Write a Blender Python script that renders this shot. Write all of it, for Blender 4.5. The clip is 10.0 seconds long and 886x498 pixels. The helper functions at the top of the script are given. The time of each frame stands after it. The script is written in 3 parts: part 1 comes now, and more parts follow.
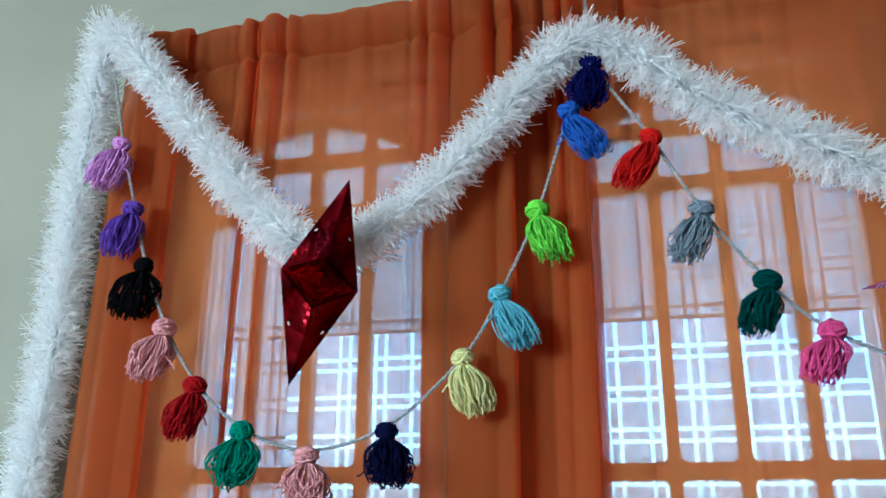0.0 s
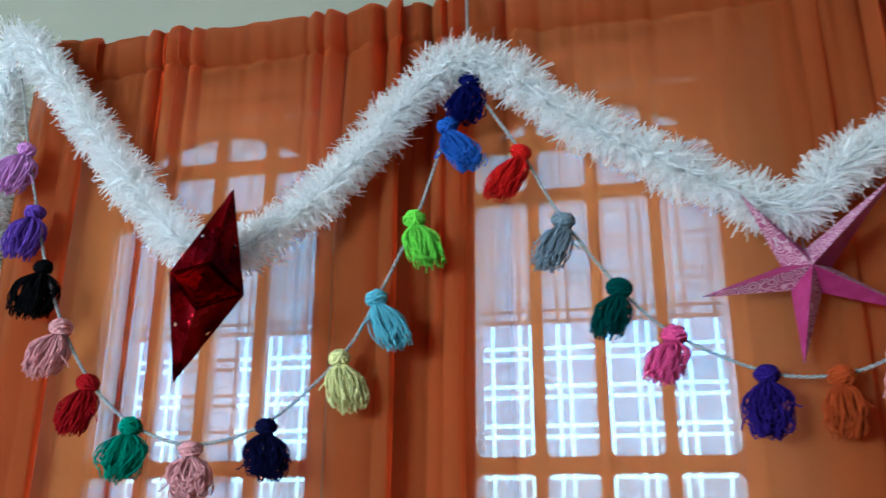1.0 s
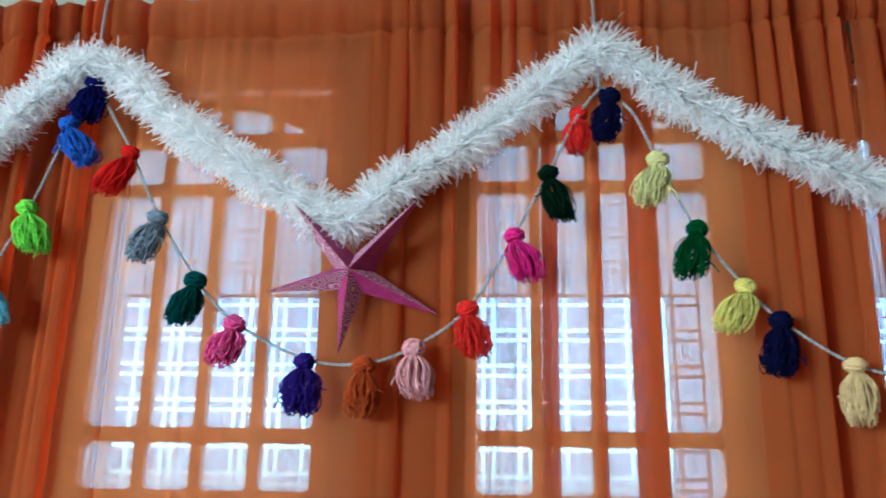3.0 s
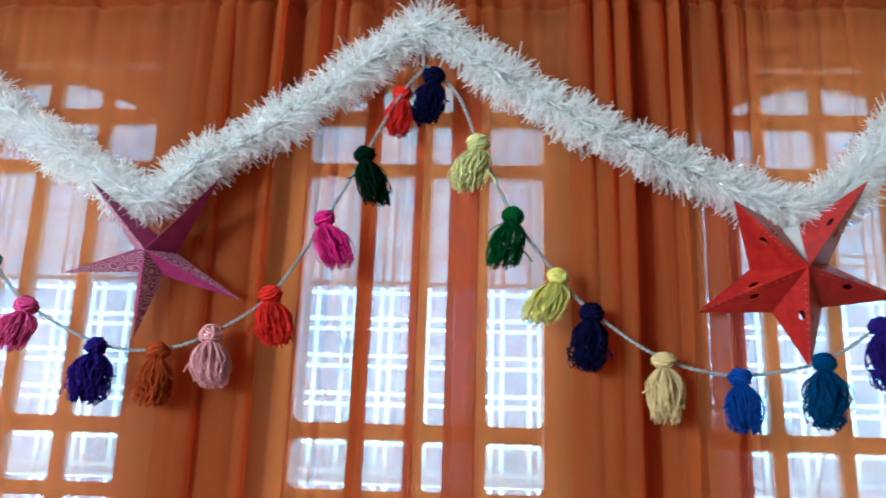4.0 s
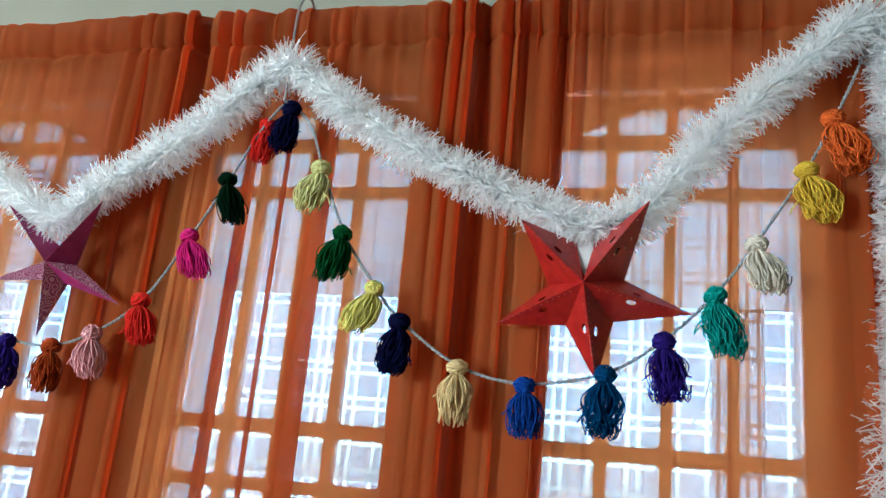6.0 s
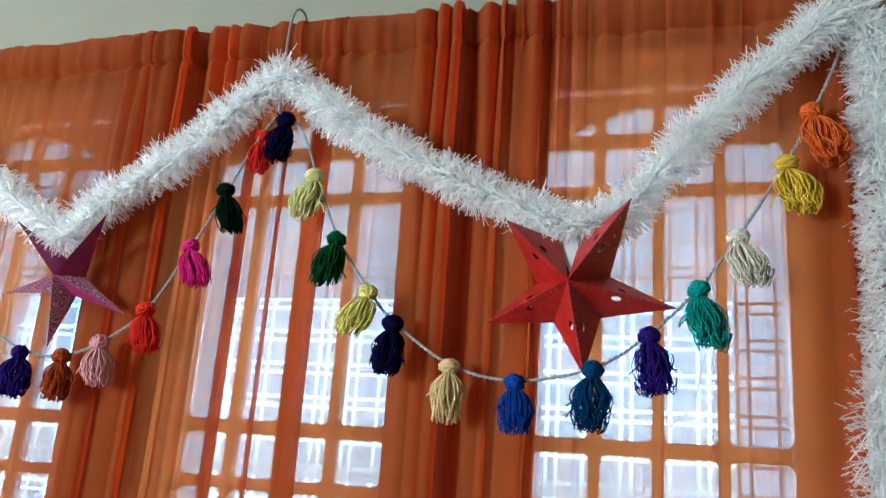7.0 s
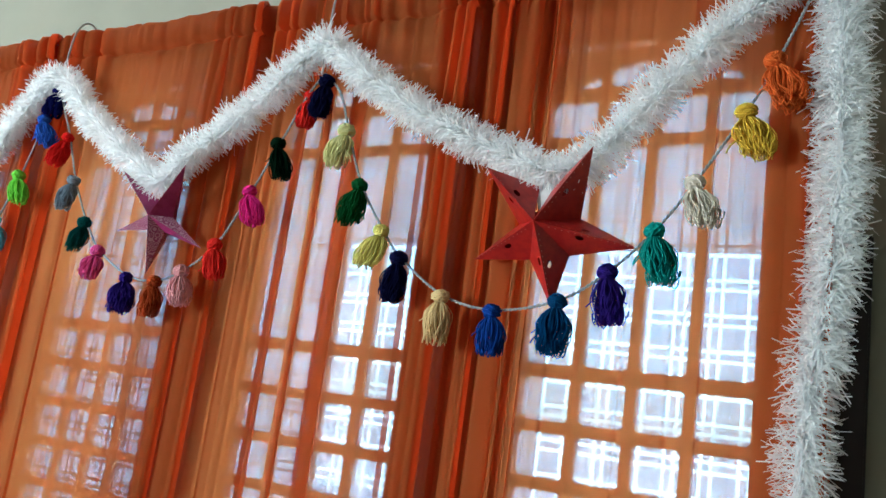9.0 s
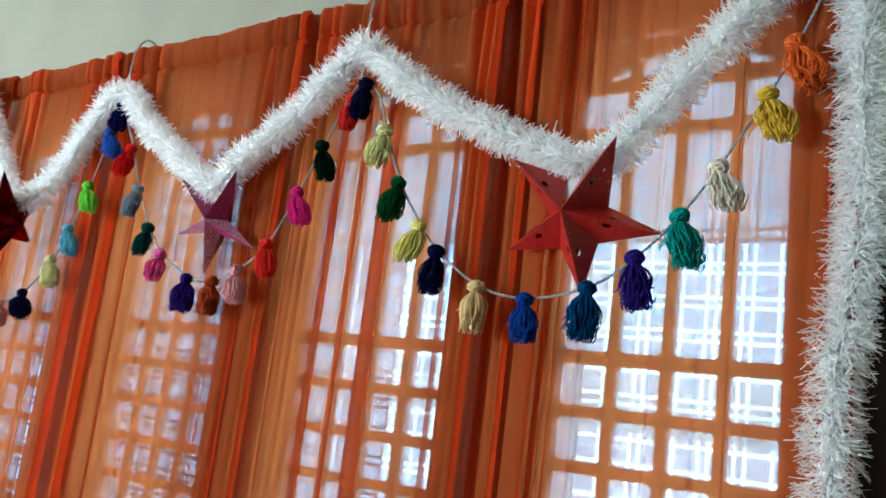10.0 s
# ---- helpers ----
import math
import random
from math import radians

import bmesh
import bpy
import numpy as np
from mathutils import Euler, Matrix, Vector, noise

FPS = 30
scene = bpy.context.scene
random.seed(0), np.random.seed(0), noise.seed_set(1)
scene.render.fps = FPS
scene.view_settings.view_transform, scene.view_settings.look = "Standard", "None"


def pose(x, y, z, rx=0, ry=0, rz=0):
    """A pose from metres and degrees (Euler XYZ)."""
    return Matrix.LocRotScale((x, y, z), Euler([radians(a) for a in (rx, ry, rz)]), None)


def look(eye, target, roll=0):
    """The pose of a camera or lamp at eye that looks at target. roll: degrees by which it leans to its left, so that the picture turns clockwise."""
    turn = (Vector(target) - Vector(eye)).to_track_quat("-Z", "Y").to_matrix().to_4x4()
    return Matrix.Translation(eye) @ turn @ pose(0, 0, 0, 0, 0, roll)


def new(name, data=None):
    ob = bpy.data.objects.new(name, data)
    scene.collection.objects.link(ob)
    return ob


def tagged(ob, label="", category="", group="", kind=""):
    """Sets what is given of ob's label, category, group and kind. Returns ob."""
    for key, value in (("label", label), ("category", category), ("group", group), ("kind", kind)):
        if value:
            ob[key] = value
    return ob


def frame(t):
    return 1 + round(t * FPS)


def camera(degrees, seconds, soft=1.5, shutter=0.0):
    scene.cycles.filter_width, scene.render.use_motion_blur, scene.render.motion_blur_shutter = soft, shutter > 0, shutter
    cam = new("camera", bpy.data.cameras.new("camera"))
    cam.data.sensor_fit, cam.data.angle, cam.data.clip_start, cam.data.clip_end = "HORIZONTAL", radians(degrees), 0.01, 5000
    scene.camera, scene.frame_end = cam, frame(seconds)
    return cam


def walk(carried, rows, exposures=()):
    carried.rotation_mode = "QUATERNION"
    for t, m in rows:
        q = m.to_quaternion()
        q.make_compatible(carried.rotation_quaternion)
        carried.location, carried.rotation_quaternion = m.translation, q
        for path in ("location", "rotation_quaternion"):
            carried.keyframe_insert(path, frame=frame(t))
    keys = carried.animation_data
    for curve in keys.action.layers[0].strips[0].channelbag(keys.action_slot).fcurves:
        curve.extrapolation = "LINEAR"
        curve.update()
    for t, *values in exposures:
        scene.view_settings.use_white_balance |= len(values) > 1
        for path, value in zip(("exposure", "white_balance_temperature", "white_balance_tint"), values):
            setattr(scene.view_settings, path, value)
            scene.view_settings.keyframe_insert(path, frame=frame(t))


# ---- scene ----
cam = camera(55.1, 10.0, shutter=0.35)
METRES, EYE, TILT, LEAN, TURN = 2.5, 1.5, 0.0, 0.0, 13.8
ROWS = [
    (0.0, 0.0, 0.0, 0.0, -0.06, 18.04, -0.18),
    (0.5, 0.0191, -0.0145, -0.0023, -1.84, 17.82, -0.04),
    (1.0, 0.0634, -0.0372, -0.0064, -2.31, 18.05, -0.1),
    (1.5, 0.135, -0.0747, -0.0034, -3.82, 17.16, -0.31),
    (2.0, 0.2013, -0.108, -0.0041, -5.21, 16.01, -0.69),
    (2.5, 0.2481, -0.1348, -0.0043, -7.02, 15.85, -0.84),
    (3.0, 0.2891, -0.1446, -0.0053, -9.81, 15.92, -0.9),
    (3.2, 0.3132, -0.1430, -0.0038, -10.24, 15.46, -0.77),
    (4.3, 0.4611, -0.1478, 0.0004, -11.37, 15.37, -2.04),
    (4.5, 0.4901, -0.1561, 0.0003, -10.35, 15.81, -2.24),
    (5.0, 0.5848, -0.1899, 0.0031, -5.65, 15.81, -3.67),
    (5.5, 0.6414, -0.2151, 0.0016, -2.24, 15.64, -4.65),
    (6.0, 0.677, -0.2298, -0.0002, -0.14, 15.63, -5.22),
    (6.2, 0.6858, -0.2350, -0.0018, 0.03, 15.75, -5.26),
    (7.3, 0.7062, -0.2516, -0.0016, 2.30, 15.42, -3.76),
    (7.5, 0.7097, -0.2567, -0.0024, 1.72, 15.39, -3.39),
    (8.0, 0.7781, -0.269, -0.0083, 5.4, 14.95, -4.7),
    (8.5, 0.8503, -0.2927, -0.0125, 10.9, 11.98, -6.98),
    (9.0, 0.8835, -0.3045, -0.0148, 14.72, 11.07, -7.64),
    (9.5, 0.9069, -0.3103, -0.0177, 16.55, 10.93, -7.19),
    (10.0, 0.9251, -0.3171, -0.0228, 19.95, 10.47, -6.93),
]
walk(cam, [(t, pose(0, 0, EYE, TILT, LEAN, TURN) @ pose(METRES * x, METRES * y, METRES * z, 90 + pitch, roll, yaw)) for t, x, y, z, yaw, pitch, roll in ROWS],
     exposures=[(0.0, 4.49, 5600, 6), (3.2, 4.86, 5650, 6), (4.5, 4.93, 5950, 8), (10.0, 4.99, 6100, 8)])

# ---- light ----
world = bpy.data.worlds.new("sky")
scene.world = world
world.use_nodes = True
wn = world.node_tree.nodes
sky = wn.new("ShaderNodeTexSky")
sky.sky_type, sky.sun_disc = "NISHITA", False
sky.sun_elevation, sky.sun_rotation = radians(54), radians(241)
sky.dust_density, sky.ozone_density = 2.5, 2.0
world.node_tree.links.new(sky.outputs[0], wn["Background"].inputs["Color"])
wn["Background"].inputs["Strength"].default_value = 0.15

sun_data = bpy.data.lights.new("sun", "SUN")
sun_data.energy, sun_data.angle, sun_data.color = 1.5, radians(12), (1.0, 0.95, 0.88)
sun = new("sun", sun_data)
sun.matrix_world = look((-9, -5, 14), (0, 0, 0))

# Added fill lamp in a made-up opening; lights the curtains from the room side
fill_light = bpy.data.lights.new("fill_in_added_opening", "AREA")
fill_light.shape, fill_light.size, fill_light.size_y = "RECTANGLE", 2.8, 1.3
fill_light.energy, fill_light.color = 21.5, (0.82, 0.95, 1.0)
fill_lamp = new("fill_in_added_opening", fill_light)
fill_lamp.matrix_world = look((-4.2, -4.92, 2.25), (0.6, 1.4, 2.1))


# ---- materials ----
def material(name):
    m = bpy.data.materials.new(name)
    m.use_nodes = True
    nt = m.node_tree
    return m, nt, nt.nodes["Principled BSDF"], nt.nodes["Material Output"]


def node(nt, kind, **values):
    n = nt.nodes.new(kind)
    for key, value in values.items():
        n.inputs[key.replace("_", " ")].default_value = value
    return n


def noise_colour(nt, a, b, scale, detail=4.0, stretch=(1, 1, 1), low=0.3, high=0.7):
    """Two colours mixed by noise at real-world size. Returns the colour socket and the noise socket."""
    co = nt.nodes.new("ShaderNodeTexCoord")
    mp = node(nt, "ShaderNodeMapping", Scale=stretch)
    nt.links.new(co.outputs["Object"], mp.inputs["Vector"])
    nz = node(nt, "ShaderNodeTexNoise", Scale=scale, Detail=detail)
    nt.links.new(mp.outputs[0], nz.inputs["Vector"])
    rp = nt.nodes.new("ShaderNodeValToRGB")
    rp.color_ramp.elements[0].position, rp.color_ramp.elements[1].position = low, high
    rp.color_ramp.elements[0].color, rp.color_ramp.elements[1].color = (*a, 1), (*b, 1)
    nt.links.new(nz.outputs["Fac"], rp.inputs["Fac"])
    return rp.outputs["Color"], nz.outputs["Fac"]


def bump(nt, height, strength, distance, target):
    bp = node(nt, "ShaderNodeBump", Strength=strength, Distance=distance)
    nt.links.new(height, bp.inputs["Height"])
    nt.links.new(bp.outputs[0], target)


def plain(name, a, b, scale=20, rough=0.7, metal=0.0, relief=0.2, depth=0.002, stretch=(1, 1, 1)):
    m, nt, bsdf, _ = material(name)
    col, fac = noise_colour(nt, a, b, scale, stretch=stretch)
    nt.links.new(col, bsdf.inputs["Base Color"])
    bsdf.inputs["Roughness"].default_value, bsdf.inputs["Metallic"].default_value = rough, metal
    bump(nt, fac, relief, depth, bsdf.inputs["Normal"])
    return m


def fabric():
    """Thin orange curtain cloth: an open weave that lets part of the light straight through."""
    m, nt, bsdf, out = material("orange curtain cloth")
    nt.nodes.remove(bsdf)
    col, fac = noise_colour(nt, (0.34, 0.122, 0.034), (0.42, 0.162, 0.048), 3.0, 6.0, (1, 1, 0.25))
    deep, _ = noise_colour(nt, (0.83, 0.140, 0.030), (0.91, 0.178, 0.044), 3.0, 6.0, (1, 1, 0.25))
    co = nt.nodes.new("ShaderNodeTexCoord")
    fine = node(nt, "ShaderNodeTexNoise", Scale=1300.0, Detail=1.0)
    mp = node(nt, "ShaderNodeMapping", Scale=(1, 1, 0.35))
    nt.links.new(co.outputs["Object"], mp.inputs["Vector"])
    nt.links.new(mp.outputs[0], fine.inputs["Vector"])
    dif = node(nt, "ShaderNodeBsdfDiffuse", Roughness=0.6)
    tl = nt.nodes.new("ShaderNodeBsdfTranslucent")
    nt.links.new(col, dif.inputs["Color"])
    nt.links.new(deep, tl.inputs["Color"])
    for n in (dif, tl):
        bump(nt, fine.outputs["Fac"], 0.12, 0.0006, n.inputs["Normal"])
    body = nt.nodes.new("ShaderNodeMixShader")
    body.inputs[0].default_value = 0.60
    nt.links.new(dif.outputs[0], body.inputs[1])
    nt.links.new(tl.outputs[0], body.inputs[2])
    clear = node(nt, "ShaderNodeBsdfTransparent", Color=(1.0, 0.82, 0.81, 1))
    weave = node(nt, "ShaderNodeMapRange", To_Min=0.185, To_Max=0.24)
    weave.inputs["From Min"].default_value, weave.inputs["From Max"].default_value = 0.3, 0.7
    nt.links.new(fine.outputs["Fac"], weave.inputs["Value"])
    mix = nt.nodes.new("ShaderNodeMixShader")
    nt.links.new(weave.outputs[0], mix.inputs[0])
    nt.links.new(body.outputs[0], mix.inputs[1])
    nt.links.new(clear.outputs[0], mix.inputs[2])
    nt.links.new(mix.outputs[0], out.inputs["Surface"])
    return m


def pressed_glass():
    """Old pressed window glass: ribbed milky squares between clear crossing strips."""
    m, nt, bsdf, out = material("pressed chequered glass")
    nt.nodes.remove(bsdf)
    co = nt.nodes.new("ShaderNodeTexCoord")
    sep = nt.nodes.new("ShaderNodeSeparateXYZ")
    nt.links.new(co.outputs["Object"], sep.inputs[0])

    def maths(op, a, b=None):
        n = nt.nodes.new("ShaderNodeMath")
        n.operation = op
        for i, v in enumerate((a, b)):
            if v is None:
                continue
            if isinstance(v, (int, float)):
                n.inputs[i].default_value = v
            else:
                nt.links.new(v, n.inputs[i])
        return n.outputs[0]

    def strips(axis):
        # pairs of clear strips 7 mm wide and 20 mm apart, every 75 mm
        u = maths("FLOORED_MODULO", maths("ADD", sep.outputs[axis], 10.0), 0.075)
        a = maths("LESS_THAN", maths("ABSOLUTE", maths("SUBTRACT", u, 0.020)), 0.0037)
        b = maths("LESS_THAN", maths("ABSOLUTE", maths("SUBTRACT", u, 0.041)), 0.0037)
        return maths("MAXIMUM", a, b)

    line = maths("MAXIMUM", strips("X"), strips("Z"))
    rib = node(nt, "ShaderNodeTexWave", Scale=140.0, Distortion=0.6)
    rib.bands_direction = "Z"
    nt.links.new(co.outputs["Object"], rib.inputs["Vector"])
    tl = node(nt, "ShaderNodeBsdfTranslucent", Color=(0.49, 0.87, 1.0, 1))
    bump(nt, rib.outputs["Fac"], 0.5, 0.002, tl.inputs["Normal"])
    part_clear = node(nt, "ShaderNodeBsdfTransparent", Color=(0.66, 0.86, 0.95, 1))
    milky = nt.nodes.new("ShaderNodeMixShader")
    ribs = node(nt, "ShaderNodeMapRange", To_Min=0.18, To_Max=0.42)
    nt.links.new(rib.outputs["Fac"], ribs.inputs["Value"])
    nt.links.new(ribs.outputs[0], milky.inputs[0])
    nt.links.new(tl.outputs[0], milky.inputs[1])
    nt.links.new(part_clear.outputs[0], milky.inputs[2])
    clear = node(nt, "ShaderNodeBsdfTransparent", Color=(0.60, 0.88, 1.0, 1))
    mix = nt.nodes.new("ShaderNodeMixShader")
    nt.links.new(line, mix.inputs[0])
    nt.links.new(milky.outputs[0], mix.inputs[1])
    nt.links.new(clear.outputs[0], mix.inputs[2])
    gl = node(nt, "ShaderNodeBsdfGlossy", Roughness=0.08)
    fr = node(nt, "ShaderNodeFresnel", IOR=1.45)
    top = nt.nodes.new("ShaderNodeMixShader")
    nt.links.new(fr.outputs[0], top.inputs[0])
    nt.links.new(mix.outputs[0], top.inputs[1])
    nt.links.new(gl.outputs[0], top.inputs[2])
    nt.links.new(top.outputs[0], out.inputs["Surface"])
    return m


def tinsel():
    m, nt, bsdf, out = material("white plastic tinsel")
    geo = nt.nodes.new("ShaderNodeNewGeometry")
    rp = nt.nodes.new("ShaderNodeValToRGB")
    rp.color_ramp.elements[0].color, rp.color_ramp.elements[1].color = (0.92, 0.96, 0.965, 1), (0.985, 0.99, 0.99, 1)
    nt.links.new(geo.outputs["Random Per Island"], rp.inputs["Fac"])
    nt.links.new(rp.outputs[0], bsdf.inputs["Base Color"])
    bsdf.inputs["Roughness"].default_value = 0.28
    tl = nt.nodes.new("ShaderNodeBsdfTranslucent")
    nt.links.new(rp.outputs[0], tl.inputs["Color"])
    mix = nt.nodes.new("ShaderNodeMixShader")
    mix.inputs[0].default_value = 0.68
    nt.links.new(bsdf.outputs[0], mix.inputs[1])
    nt.links.new(tl.outputs[0], mix.inputs[2])
    nt.links.new(mix.outputs[0], out.inputs["Surface"])
    return m


def yarn(name, rgb):
    m, nt, bsdf, out = material(name + " wool yarn")
    dark = tuple(c * 0.75 for c in rgb)
    col, fac = noise_colour(nt, dark, rgb, 900.0, 2.0, (1, 1, 0.3), 0.3, 0.6)
    nt.links.new(col, bsdf.inputs["Base Color"])
    bsdf.inputs["Roughness"].default_value = 0.95
    bsdf.inputs["Specular IOR Level"].default_value = 0.04
    bump(nt, fac, 0.6, 0.001, bsdf.inputs["Normal"])
    tl = nt.nodes.new("ShaderNodeBsdfTranslucent")
    nt.links.new(col, tl.inputs["Color"])
    mix = nt.nodes.new("ShaderNodeMixShader")
    mix.inputs[0].default_value = 0.26
    nt.links.new(bsdf.outputs[0], mix.inputs[1])
    nt.links.new(tl.outputs[0], mix.inputs[2])
    nt.links.new(mix.outputs[0], out.inputs["Surface"])
    return m


def paper(name, a, b, scale, rough, through_it, relief=0.15, metal=0.0, low=0.4, high=0.6):
    m, nt, bsdf, out = material(name)
    col, fac = noise_colour(nt, a, b, scale, 3.0, (1, 1, 1), low, high)
    nt.links.new(col, bsdf.inputs["Base Color"])
    bsdf.inputs["Roughness"].default_value, bsdf.inputs["Metallic"].default_value = rough, metal
    bump(nt, fac, relief, 0.003, bsdf.inputs["Normal"])
    tl = nt.nodes.new("ShaderNodeBsdfTranslucent")
    nt.links.new(col, tl.inputs["Color"])
    mix = nt.nodes.new("ShaderNodeMixShader")
    mix.inputs[0].default_value = through_it
    nt.links.new(bsdf.outputs[0], mix.inputs[1])
    nt.links.new(tl.outputs[0], mix.inputs[2])
    nt.links.new(mix.outputs[0], out.inputs["Surface"])
    return m


def lace_paper():
    """Pink paper printed with pale rings and scrolls."""
    m, nt, bsdf, out = material("pink printed star paper")
    co = nt.nodes.new("ShaderNodeTexCoord")
    vo = node(nt, "ShaderNodeTexVoronoi", Scale=52.0)
    nt.links.new(co.outputs["Object"], vo.inputs["Vector"])
    wv = node(nt, "ShaderNodeMath")
    wv.operation = "MULTIPLY"
    wv.inputs[1].default_value = 24.0
    nt.links.new(vo.outputs["Distance"], wv.inputs[0])
    sn = nt.nodes.new("ShaderNodeMath")
    sn.operation = "SINE"
    nt.links.new(wv.outputs[0], sn.inputs[0])
    rp = nt.nodes.new("ShaderNodeValToRGB")
    rp.color_ramp.elements[0].position, rp.color_ramp.elements[1].position = 0.15, 0.45
    rp.color_ramp.elements[0].color, rp.color_ramp.elements[1].color = (0.46, 0.10, 0.24, 1), (0.80, 0.55, 0.65, 1)
    nt.links.new(sn.outputs[0], rp.inputs["Fac"])
    nt.links.new(rp.outputs[0], bsdf.inputs["Base Color"])
    bsdf.inputs["Roughness"].default_value = 0.5
    tl = nt.nodes.new("ShaderNodeBsdfTranslucent")
    nt.links.new(rp.outputs[0], tl.inputs["Color"])
    mix = nt.nodes.new("ShaderNodeMixShader")
    mix.inputs[0].default_value = 0.3
    nt.links.new(bsdf.outputs[0], mix.inputs[1])
    nt.links.new(tl.outputs[0], mix.inputs[2])
    nt.links.new(mix.outputs[0], out.inputs["Surface"])
    return m


WALL = plain("pale grey-green wall paint", (0.235, 0.245, 0.185), (0.275, 0.285, 0.215), 2.5, 0.75, relief=0.08)
CEIL = plain("white ceiling paint", (0.74, 0.75, 0.72), (0.80, 0.81, 0.79), 3, 0.8, relief=0.05)
FLOOR = plain("red oxide cement floor", (0.20, 0.09, 0.06), (0.27, 0.13, 0.09), 5, 0.4)
TIMBER = plain("light brown painted window timber", (0.46, 0.30, 0.185), (0.56, 0.39, 0.25), 9, 0.5, stretch=(6, 6, 0.6))
STRIP_BLACK = plain("matt black strip", (0.006, 0.005, 0.005), (0.014, 0.012, 0.010), 12, 0.6)
STEEL = plain("zinc-plated wire", (0.42, 0.45, 0.46), (0.58, 0.60, 0.60), 60, 0.35, 0.9)
RODMAT = plain("brown stained curtain rail", (0.20, 0.085, 0.035), (0.28, 0.12, 0.05), 14, 0.5)
CORD = plain("grey twisted cotton cord", (0.17, 0.18, 0.18), (0.36, 0.37, 0.36), 260, 0.9, relief=0.6, depth=0.001)
GROUND = plain("pale dusty yard ground", (0.42, 0.39, 0.34), (0.54, 0.51, 0.46), 0.8, 0.95)
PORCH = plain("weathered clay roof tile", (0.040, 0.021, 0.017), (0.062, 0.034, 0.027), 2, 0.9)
CLOTH = fabric()
GLASS = pressed_glass()
TINSEL = tinsel()
NAIL = plain("dark iron nail", (0.05, 0.06, 0.06), (0.12, 0.13, 0.13), 80, 0.45, 0.8)
CLAY = paper("red printed star paper", (0.33, 0.010, 0.010), (0.42, 0.018, 0.013), 60, 0.33, 0.10, 0.1)
FOIL = paper("dark red metal foil", (0.06, 0.002, 0.005), (0.20, 0.004, 0.009), 14, 0.16, 0.03, 1.0, 1.0)
FOIL.node_tree.nodes["Bump"].inputs["Distance"].default_value = 0.014
FOIL.node_tree.nodes["Principled BSDF"].inputs["Specular Tint"].default_value = (0.7, 0.12, 0.12, 1)
PINK = paper("magenta star paper", (0.36, 0.025, 0.14), (0.44, 0.045, 0.19), 40, 0.45, 0.25)
LACE = lace_paper()
DOTS = plain("pale pricked paper", (0.50, 0.16, 0.12), (0.60, 0.22, 0.17), 90, 0.6)
LINING = paper("white paper lining", (0.66, 0.68, 0.67), (0.74, 0.75, 0.74), 30, 0.7, 0.3)
YARNS = {
    "lilac": (0.58, 0.27, 0.6), "purple": (0.13, 0.06, 0.38), "black": (0.004, 0.004, 0.005), "pink": (0.8, 0.33, 0.34),
    "dark_red": (0.32, 0.006, 0.010), "teal": (0.012, 0.27, 0.23), "sea_green": (0.012, 0.22, 0.14), "navy": (0.004, 0.005, 0.030), "cream_yellow": (0.85, 0.76, 0.3),
    "sky_teal": (0.14, 0.45, 0.55), "lime": (0.2, 0.78, 0.07), "royal": (0.004, 0.006, 0.075), "blue": (0.03, 0.12, 0.48),
    "red": (0.56, 0.012, 0.010), "grey": (0.19, 0.25, 0.30), "bottle": (0.003, 0.050, 0.045), "rose": (0.68, 0.08, 0.26),
    "violet": (0.024, 0.011, 0.15), "rust": (0.36, 0.055, 0.012), "scarlet": (0.62, 0.025, 0.018), "magenta": (0.62, 0.02, 0.2),
    "forest": (0.002, 0.014, 0.006), "straw": (0.72, 0.62, 0.17), "green": (0.004, 0.065, 0.016), "cream": (0.70, 0.50, 0.25),
    "cobalt": (0.008, 0.05, 0.26), "petrol": (0.003, 0.045, 0.13), "white": (0.72, 0.62, 0.52), "mustard": (0.7, 0.45, 0.05), "orange": (0.85, 0.13, 0.025),
}
YARN = {k: yarn(k.replace("_", " "), tuple(min(0.85, c * 1.3) for c in v)) for k, v in YARNS.items()}


# ---- building helpers ----
def mesh_object(name, verts, faces, mat, parent=None, label="", smooth=False):
    me = bpy.data.meshes.new(name)
    me.from_pydata(verts, [], faces)
    for m in (mat if isinstance(mat, (list, tuple)) else (mat,)):
        me.materials.append(m)
    if smooth:
        me.polygons.foreach_set("use_smooth", [True] * len(me.polygons))
    me.update()
    ob = new(name, me)
    ob.parent = parent
    if label:
        ob["label"] = label
    return ob


def part(name, bm, mat, parent=None, label="", smooth=False):
    me = bpy.data.meshes.new(name)
    bm.to_mesh(me)
    bm.free()
    me.materials.append(mat)
    if smooth:
        me.polygons.foreach_set("use_smooth", [True] * len(me.polygons))
    ob = new(name, me)
    ob.parent = parent
    if label:
        ob["label"] = label
    return ob


def box(x0, x1, y0, y1, z0, z1, bevel=0.0, bm=None):
    bm = bm or bmesh.new()
    made = bmesh.ops.create_cube(bm, size=1.0, matrix=Matrix.Translation(((x0 + x1) / 2, (y0 + y1) / 2, (z0 + z1) / 2)) @ Matrix.Diagonal((x1 - x0, y1 - y0, z1 - z0, 1)))
    if bevel:
        edges = {e for v in made["verts"] for e in v.link_edges}
        bmesh.ops.bevel(bm, geom=list(edges), offset=bevel, segments=2, affect="EDGES")
    return bm


